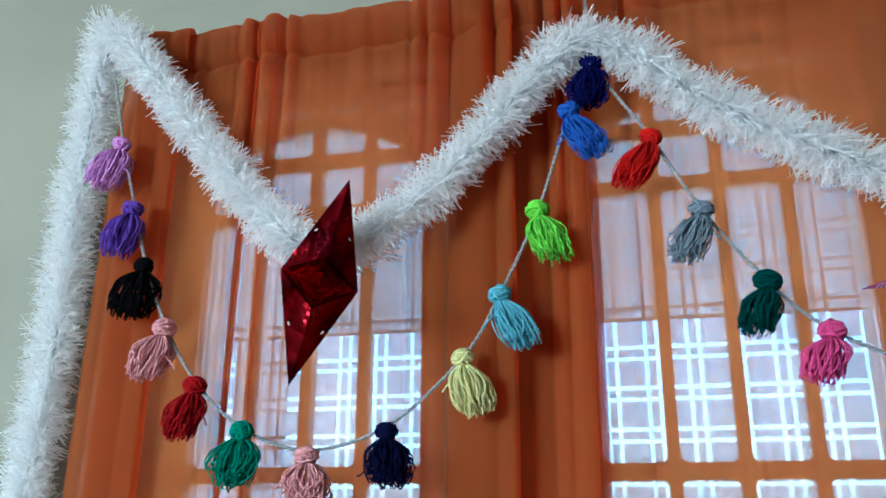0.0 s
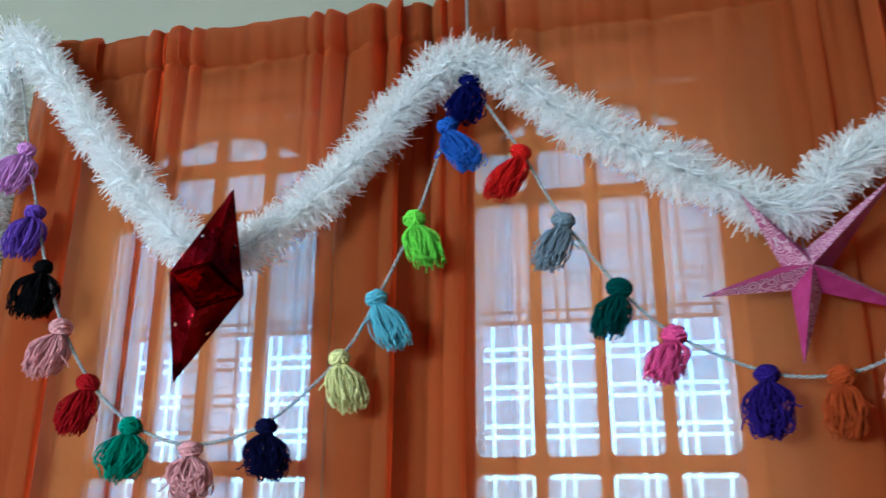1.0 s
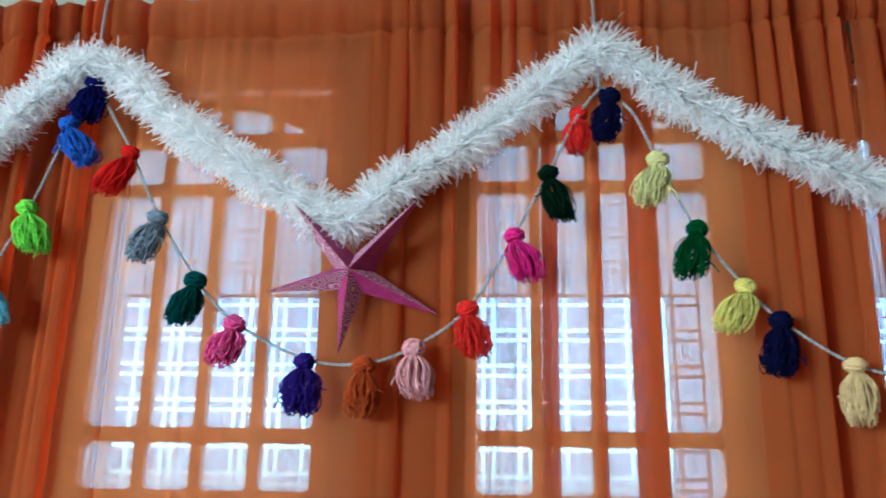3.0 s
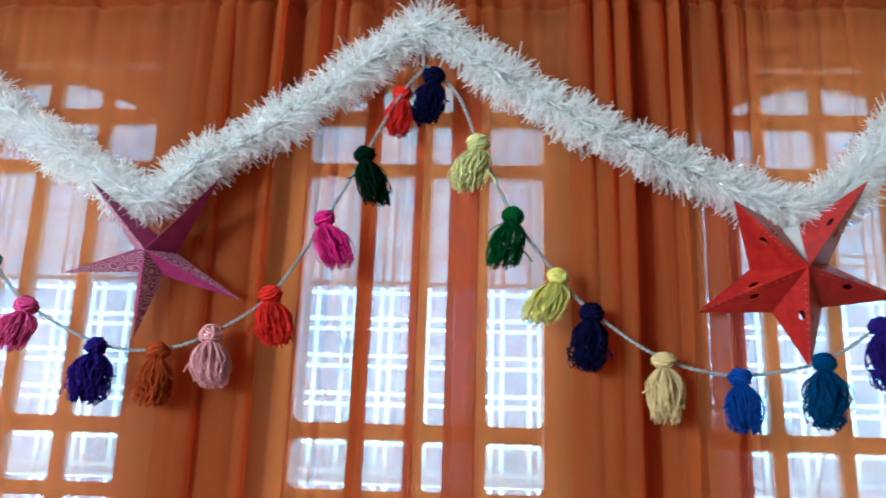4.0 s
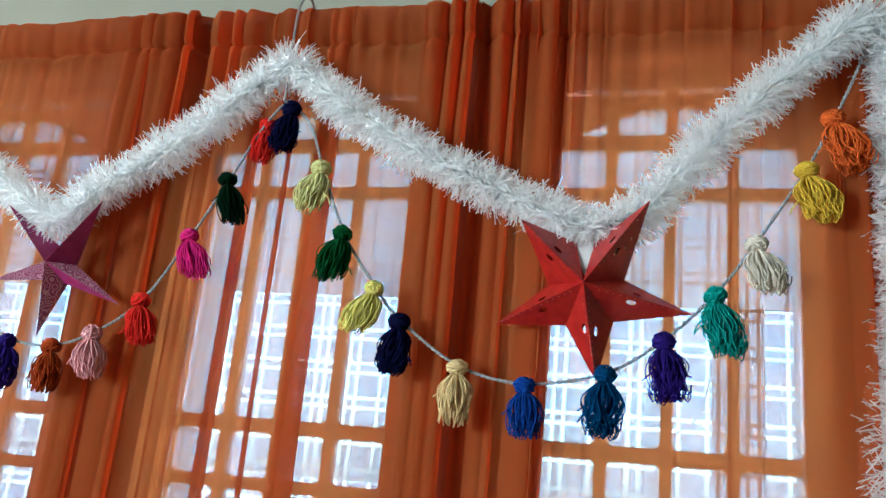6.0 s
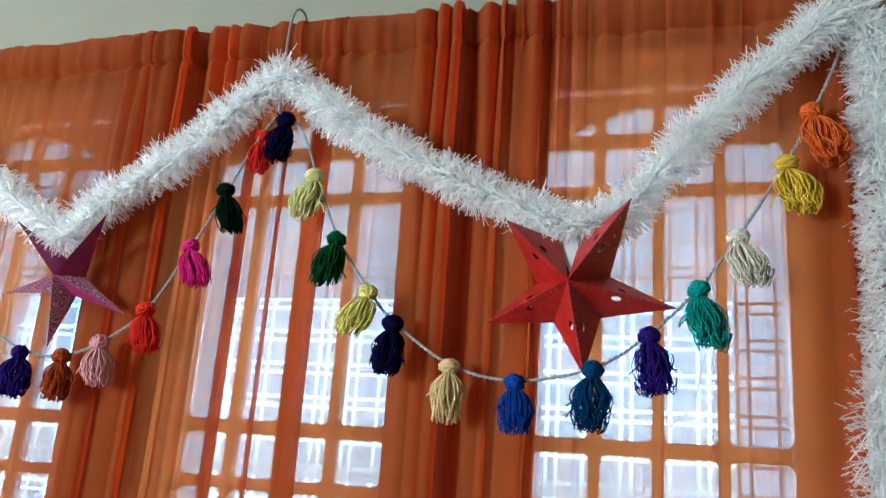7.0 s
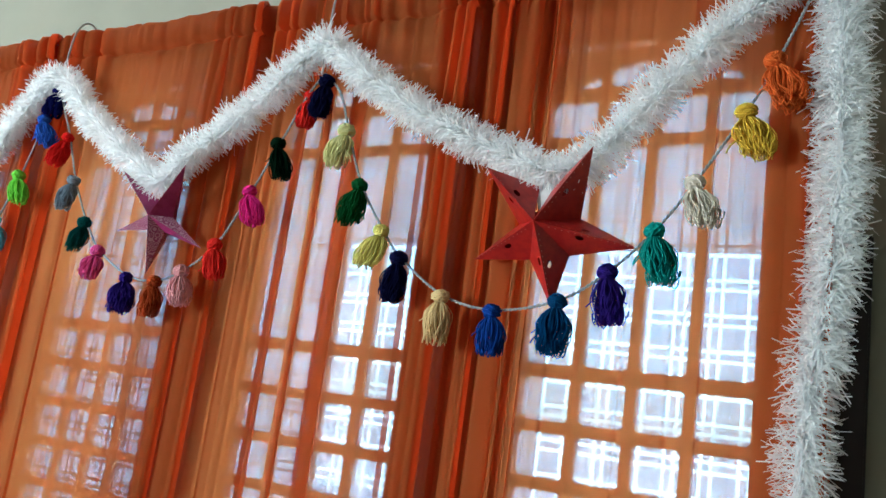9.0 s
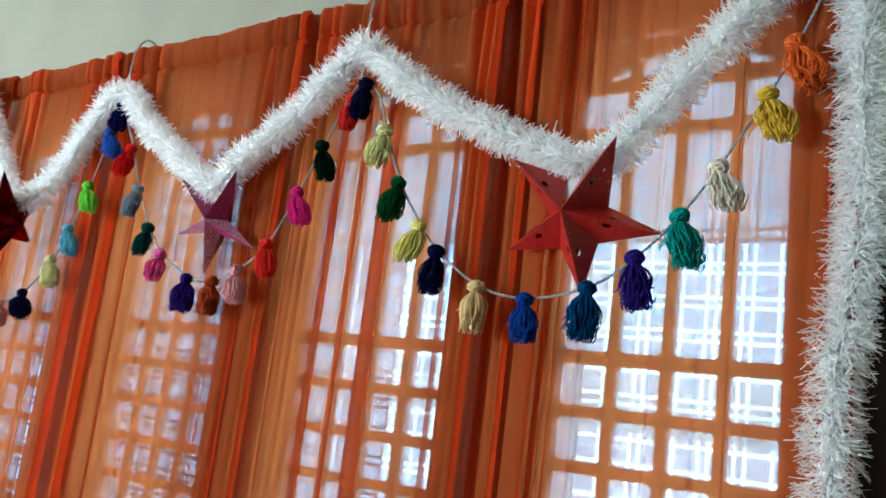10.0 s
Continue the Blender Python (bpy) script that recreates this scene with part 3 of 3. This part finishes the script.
for line in STRINGS:
    cord_thing = thing("tassel_string", (line[0][0], 1.39, line[0][1]), "grey twisted cotton cord hung in a swag with wool tassels", "string", "tassel strings")
    path = spline([(x, 1.392, z) for x, z in line], 10)
    for strand in range(2):
        turn, total, prev, pts = strand * math.pi, 0.0, path[0], []
        for a, b in zip(path, path[1:]):
            for k in range(4):
                q = a.lerp(b, k / 4)
                total += (q - prev).length
                prev = q
                ang = turn + total * 2 * math.pi / 0.022
                d = (b - a).normalized()
                side = d.cross(Vector((0, 1, 0))).normalized()
                pts.append(q + (side * math.cos(ang) + Vector((0, 1, 0)) * math.sin(ang)) * 0.0017)
        under(tube("cord_ply", pts, 0.0019, CORD, sides=6), cord_thing)

LOOK = {"lilac": "lilac", "purple": "purple", "black": "black", "pink": "pale pink", "dark_red": "dark red", "teal": "teal green", "sea_green": "sea green", "navy": "navy blue", "cream_yellow": "pale yellow",
        "sky_teal": "light teal", "lime": "lime green", "royal": "deep royal blue", "blue": "bright blue", "red": "red", "grey": "blue-grey", "bottle": "bottle green", "rose": "rose pink",
        "violet": "dark violet", "rust": "rust brown", "scarlet": "scarlet", "magenta": "magenta", "forest": "very dark green", "straw": "straw yellow", "green": "dark green", "cream": "cream",
        "cobalt": "cobalt blue", "petrol": "dark petrol blue", "white": "off-white", "mustard": "mustard yellow", "orange": "orange"}
# colour, knot x and z, sideways lean and height of the skirt, its width, looseness
TASSELS = [
    ("lilac", -1.019, 2.244, -0.029, 0.098, 0.091, 0.2),
    ("purple", -0.974, 2.100, -0.019, 0.102, 0.090, 0.2),
    ("black", -0.934, 1.979, -0.018, 0.108, 0.108, 0.2),
    ("pink", -0.876, 1.853, -0.029, 0.101, 0.088, 0.3),
    ("dark_red", -0.801, 1.743, -0.023, 0.100, 0.078, 0.2),
    ("sea_green", -0.702, 1.660, -0.013, 0.098, 0.099, 0.9),
    ("pink", -0.578, 1.617, 0.000, 0.090, 0.090, 0.9),
    ("navy", -0.437, 1.654, 0.007, 0.094, 0.091, 0.6),
    ("cream_yellow", -0.305, 1.773, 0.020, 0.102, 0.073, 0.2),
    ("sky_teal", -0.240, 1.880, 0.031, 0.099, 0.072, 0.2),
    ("lime", -0.170, 2.027, 0.023, 0.100, 0.072, 0.2),
    ("royal", -0.066, 2.304, -0.009, 0.090, 0.073, 0.7),
    ("blue", -0.108, 2.212, 0.033, 0.095, 0.064, 0.7),
    ("red", 0.029, 2.145, -0.036, 0.094, 0.075, 0.2),
    ("grey", 0.101, 2.006, -0.028, 0.094, 0.065, 0.4),
    ("bottle", 0.191, 1.876, -0.020, 0.092, 0.063, 0.2),
    ("rose", 0.275, 1.791, -0.018, 0.086, 0.070, 0.2),
    ("violet", 0.415, 1.720, -0.003, 0.102, 0.084, 0.8),
    ("rust", 0.527, 1.714, 0.000, 0.101, 0.062, 0.4),
    ("pink", 0.620, 1.746, 0.008, 0.099, 0.071, 0.3),
    ("scarlet", 0.721, 1.820, 0.015, 0.098, 0.065, 0.2),
    ("magenta", 0.809, 1.964, 0.025, 0.097, 0.068, 0.2),
    ("forest", 0.876, 2.091, 0.024, 0.104, 0.062, 0.2),
    ("scarlet", 0.939, 2.225, -0.005, 0.092, 0.053, 0.2),
    ("navy", 0.999, 2.253, -0.010, 0.098, 0.058, 0.6),
    ("cream_yellow", 1.087, 2.117, -0.020, 0.100, 0.074, 0.2),
    ("green", 1.152, 1.976, -0.017, 0.104, 0.071, 0.2),
    ("straw", 1.233, 1.864, -0.027, 0.094, 0.072, 0.2),
    ("navy", 1.292, 1.800, -0.009, 0.105, 0.060, 0.6),
    ("cream", 1.414, 1.719, 0.000, 0.112, 0.063, 0.2),
    ("cobalt", 1.542, 1.693, 0.005, 0.100, 0.061, 0.2),
    ("petrol", 1.685, 1.721, -0.001, 0.113, 0.076, 0.9),
    ("violet", 1.785, 1.786, 0.012, 0.108, 0.068, 0.8),
    ("teal", 1.871, 1.872, 0.019, 0.109, 0.075, 0.9),
    ("white", 1.941, 1.969, 0.021, 0.092, 0.064, 0.6),
    ("mustard", 2.028, 2.110, 0.024, 0.098, 0.071, 0.8),
    ("orange", 2.076, 2.212, 0.030, 0.102, 0.075, 0.9),
]


def tassel(colour, x, z, lean, drop, width, loose, seed, depth=1.385):
    rnd = random.Random(seed)
    mat = YARN[colour]
    words = "%s wool yarn tassel with %s ends on cord" % (LOOK[colour], "loose looped" if loose > 0.5 else "straight cut")
    holder = thing("tassel", (x, depth, z), words, "tassel", "wool tassels")
    # knotted head: yarn wound round the cord in a small uneven ball
    verts, faces = [], []
    hr = 0.0135 + 0.0025 * rnd.random()
    tilt = lean / drop
    for k in range(26):
        axis = Vector((rnd.gauss(0, 0.5) + tilt * 0.3, rnd.gauss(0, 0.5), rnd.gauss(0, 0.9))).normalized()
        e1 = axis.orthogonal().normalized()
        e2 = axis.cross(e1)
        r = hr * rnd.uniform(0.80, 1.05)
        off = axis * rnd.uniform(-0.006, 0.006)
        ring = []
        a0, span = rnd.uniform(0, 6.28), rnd.uniform(3.5, 6.2)
        for i in range(11):
            a = a0 + span * i / 10
            ring.append(Vector((0, 0, -0.004)) + off + (e1 * math.cos(a) + e2 * math.sin(a)) * r)
        v, f = tube_data(ring, 0.0019, 5)
        faces += [tuple(i + len(verts) for i in q) for q in f]
        verts += v
    core = bmesh.new()
    bmesh.ops.create_icosphere(core, subdivisions=2, radius=hr * 0.92, matrix=Matrix.Translation((0, 0, -0.004)))
    base = len(verts)
    core.verts.index_update()
    verts += [vv.co.copy() for vv in core.verts]
    faces += [tuple(base + vv.index for vv in ff.verts) for ff in core.faces]
    core.free()
    verts = [Vector((q.x * 1.28 + tilt * q.z * 0.4, q.y * 1.15, q.z * 1.06)) for q in verts]
    mesh_object("head", verts, faces, mat, holder, "", True)["kind"] = "stuff"
    # neck winding
    v, f = [], []
    for k in range(3):
        ring = [Vector((0.008 * math.cos(a) + tilt * (0.014 + k * 0.003), 0.008 * math.sin(a), -0.016 - k * 0.003 + 0.001 * math.sin(2 * a))) for a in [6.28 * i / 12 for i in range(13)]]
        a, b = tube_data(ring, 0.0019, 5)
        f += [tuple(i + len(v) for i in q) for q in b]
        v += a
    mesh_object("neck_binding", v, f, mat, holder, "", True)
    # skirt of hanging yarns
    verts, faces = [], []
    count = 140
    for k in range(count):
        a = rnd.uniform(0, 6.283)
        q = rnd.random() ** 0.8
        out = Vector((math.cos(a) * width / 2 * q, math.sin(a) * width / 2 * 0.75 * q, 0))
        ln = drop * rnd.uniform(0.80, 1.03) - 0.008 * q * q
        wig = 0.0034 + 0.005 * loose
        ph = [rnd.uniform(0, 6.28) for _ in range(4)]
        start = Vector((tilt * 0.012 + 0.008 * math.cos(a), 0.007 * math.sin(a), -0.015))
        pts = []
        for i in range(9):
            t = i / 8
            bulge = math.sin(min(1.0, t * 2.1) * math.pi / 2) * (0.80 - (0.16 + 0.20 * loose) * (max(0.0, t - 0.5) / 0.5) ** 2)
            p = start + out * bulge + Vector((lean * t, 0, -(ln - 0.015) * t))
            p += Vector((math.sin(ph[0] + t * 7) * wig, math.sin(ph[1] + t * 6) * wig, math.sin(ph[2] + t * 5) * wig * 0.5)) * t
            pts.append(p)
        if loose > 0.5 and rnd.random() < 0.45:
            # a loop: the end turns up again
            side = Vector((rnd.choice((-1, 1)) * 0.006, rnd.uniform(-0.006, 0.006), 0))
            end = pts[-1]
            pts += [end + side * 0.6 + Vector((0, 0, -0.003)), end + side * 1.3 + Vector((0, 0, 0.004)), end + side * 1.5 + Vector((0, 0, 0.016))]
        v, f = tube_data(pts, 0.00135, 4)
        faces += [tuple(i + len(verts) for i in w) for w in f]
        verts += v
    mesh_object("skirt", verts, faces, mat, holder, "", True)["kind"] = "stuff"
    # a few stray yarns that stick out
    for k in range(2 if loose > 0.3 else 1):
        s = rnd.choice((-1, 1))
        z0 = -drop * rnd.uniform(0.35, 0.7)
        p0 = Vector((lean * 0.5 + s * width * 0.38, -0.008, z0))
        pts = spline([p0 + Vector((-s * 0.012, 0, 0.012)), p0, p0 + Vector((s * 0.010, 0, -0.010)), p0 + Vector((s * 0.016, 0, -0.010 - 0.018 * rnd.random()))], 4)
        tube("stray_yarn", pts, 0.0014, mat, holder, "", 5)
    return holder


for i, (colour, x, z, lean, drop, width, loose) in enumerate(TASSELS):
    tassel(colour, x, z, lean, drop, width, loose, 100 + i, 1.405 if (colour == "scarlet" and z > 2.2) else 1.385)


# ---- paper star lanterns ----
from mathutils.geometry import delaunay_2d_cdt


def facet(corners, holes):
    """A flat triangle with round holes cut through; holes are (weight a, b, c, radius along the fold, radius across)."""
    A, B, C = (Vector(c) for c in corners)
    ex = (B - A).normalized()
    nz = ex.cross(C - A).normalized()
    ey = nz.cross(ex)
    flat = lambda p: Vector(((p - A).dot(ex), (p - A).dot(ey)))
    pts = [flat(A), flat(B), flat(C)]
    edges = [(0, 1), (1, 2), (2, 0)]
    rings = []
    for wa, wb, wc, ra, rb in holes:
        c = flat(A * wa + B * wb + C * wc)
        n = 12
        first = len(pts)
        pts += [c + Vector((math.cos(2 * math.pi * i / n) * ra, math.sin(2 * math.pi * i / n) * rb)) for i in range(n)]
        edges += [(first + i, first + (i + 1) % n) for i in range(n)]
        rings.append((c, ra, rb))
    vs, _, fs, _, _, _ = delaunay_2d_cdt(pts, edges, [], 1, 1e-7)
    out_v = [A + ex * p.x + ey * p.y for p in vs]
    out_f = []
    for q in fs:
        m = sum((vs[i] for i in q), Vector((0, 0))) / len(q)
        if any(((m.x - c.x) / ra) ** 2 + ((m.y - c.y) / rb) ** 2 < 0.93 for c, ra, rb in rings):
            continue
        out_f.append(tuple(q))
    return out_v, out_f


def star(place, tips, inner, depth, mats, label, holes=(), slit=False):
    """A folded paper star: tips as (x, z) round the middle, valleys at the inner radius, both shells raised in the middle."""
    holder = thing("star_lantern", place, label, "star lantern", "paper stars")
    n = len(tips)
    ang = [math.atan2(t[1], t[0]) for t in tips]
    valleys = []
    for i in range(n):
        a, b = ang[i], ang[(i + 1) % n]
        if b < a:
            b += 2 * math.pi
        m = (a + b) / 2
        valleys.append((math.cos(m) * inner, math.sin(m) * inner))
    for shell, dep in (("front_shell", -depth), ("back_shell", depth)):
        verts, faces, which = [], [], []
        for i in range(n):
            tip = (tips[i][0], tips[i][2] if len(tips[i]) > 2 else 0.0, tips[i][1])
            for side, val in ((0, valleys[i - 1]), (1, valleys[i])):
                apex, vv = (0.0, dep, 0.0), (val[0], 0.0, val[1])
                if slit and shell == "front_shell" and ((side == 1 and i == 0) or (side == 0 and i == 1)):
                    # the unglued seam between the two upper arms gapes open
                    s = 0.26 if side == 1 else -0.22
                    vv = (val[0] + s * 0.07, -depth * 0.3, val[1] + 0.018)
                cut = holes[side] if holes else ()
                if shell == "back_shell" and slit:
                    cut = [(0.42, 0.34, 0.24, 0.020, 0.010)]
                fv, ff = facet((apex, tip, vv), cut)
                k = len(verts)
                verts += fv
                faces += [tuple(j + k for j in q) for q in ff]
                which += [side % len(mats)] * len(ff)
        ob = mesh_object(shell, verts, faces, list(mats), holder)
        ob.data.polygons.foreach_set("material_index", which)
        joined = bmesh.new()
        joined.from_mesh(ob.data)
        bmesh.ops.remove_doubles(joined, verts=joined.verts, dist=0.0002)
        joined.to_mesh(ob.data)
        joined.free()
        sol = ob.modifiers.new("paper", "SOLIDIFY")
        sol.thickness, sol.offset = 0.0007, 0.0
    if slit:
        dots_v, dots_f = [], []
        for i in range(n):
            tip = Vector((tips[i][0], tips[i][2] if len(tips[i]) > 2 else 0.0, tips[i][1]))
            apex = Vector((0, -depth, 0))
            for val in (valleys[i - 1], valleys[i]):
                vv = Vector((val[0], 0.0, val[1]))
                normal = (tip - apex).cross(vv - apex).normalized()
                if normal.y > 0:
                    normal = -normal
                run = (tip - apex).normalized()
                across = normal.cross(run)
                for k in range(13):
                    u = 0.12 + 0.80 * k / 12
                    p = apex.lerp(tip, u) + (vv - apex) * 0.10 * (1 - u) + normal * 0.0009
                    q = len(dots_v)
                    dots_v += [p + run * 0.0022 + across * 0.0004, p + across * 0.0013, p - run * 0.0022, p - across * 0.0013]
                    dots_f.append((q, q + 1, q + 2, q + 3))
        mesh_object("pricked_dots", dots_v, dots_f, DOTS, holder, "rows of small pale pricked dots")["kind"] = "stuff"
        mesh_object("paper_lining", [(-0.035, -depth * 0.25, 0.10), (0.035, -depth * 0.25, 0.10), (0.004, -depth * 0.78, 0.008)], [(0, 1, 2)], LINING, holder, "white paper inside the open seam")
    tube("hanging_loop", [(0, 0.0, inner * 0.4), (0.002, -0.002, inner * 0.8), (0.0, 0.0, inner + 0.02)], 0.0012, CORD, holder, "", 6)
    return holder


# red star with punched holes, its tips in order round the middle
c = (1.645, 1.868)
red_tips = [(1.756, 2.020, -0.09), (1.527, 1.982, -0.09), (1.478, 1.803, 0.0), (1.667, 1.708, 0.0), (1.833, 1.836, 0.0)]
HOLES = [[(0.42, 0.38, 0.20, 0.0095, 0.0058)], [(0.36, 0.40, 0.24, 0.0090, 0.0055)]]
star((c[0], 1.40, c[1]), [(x - c[0], z - c[1], y) for x, z, y in red_tips], 0.072, 0.088, (CLAY, CLAY), "red paper star lantern with punched oval holes and an open seam", HOLES, True)

c = (0.498, 1.885)
pink_tips = [(0.630, 2.015, -0.075), (0.395, 2.004, -0.075), (0.328, 1.852, 0.0), (0.476, 1.732, 0.0), (0.663, 1.808, 0.0)]
star((c[0], 1.395, c[1]), [(x - c[0], z - c[1], y) for x, z, y in pink_tips], 0.040, 0.05, (PINK, LACE), "pink paper star lantern with a pale printed lace pattern")

r = 0.190
foil_tips = [(r * math.cos(radians(a)), r * math.sin(radians(a))) for a in (54, 126, 198, 270, 342)]
FOIL_HOLES = [[(0.42, 0.40, 0.18, 0.006, 0.004)], [(0.42, 0.40, 0.18, 0.006, 0.004)]]
edge_on = star((-0.550, 1.335, 1.906), foil_tips, 0.078, 0.070, (FOIL, FOIL), "dark red shiny foil star lantern hanging edge-on", FOIL_HOLES, False)
edge_on.rotation_euler = (Matrix.Rotation(radians(13), 3, Vector((-0.38, 0.92, 0.1))) @ Matrix.Rotation(radians(115), 3, "Z")).to_euler()
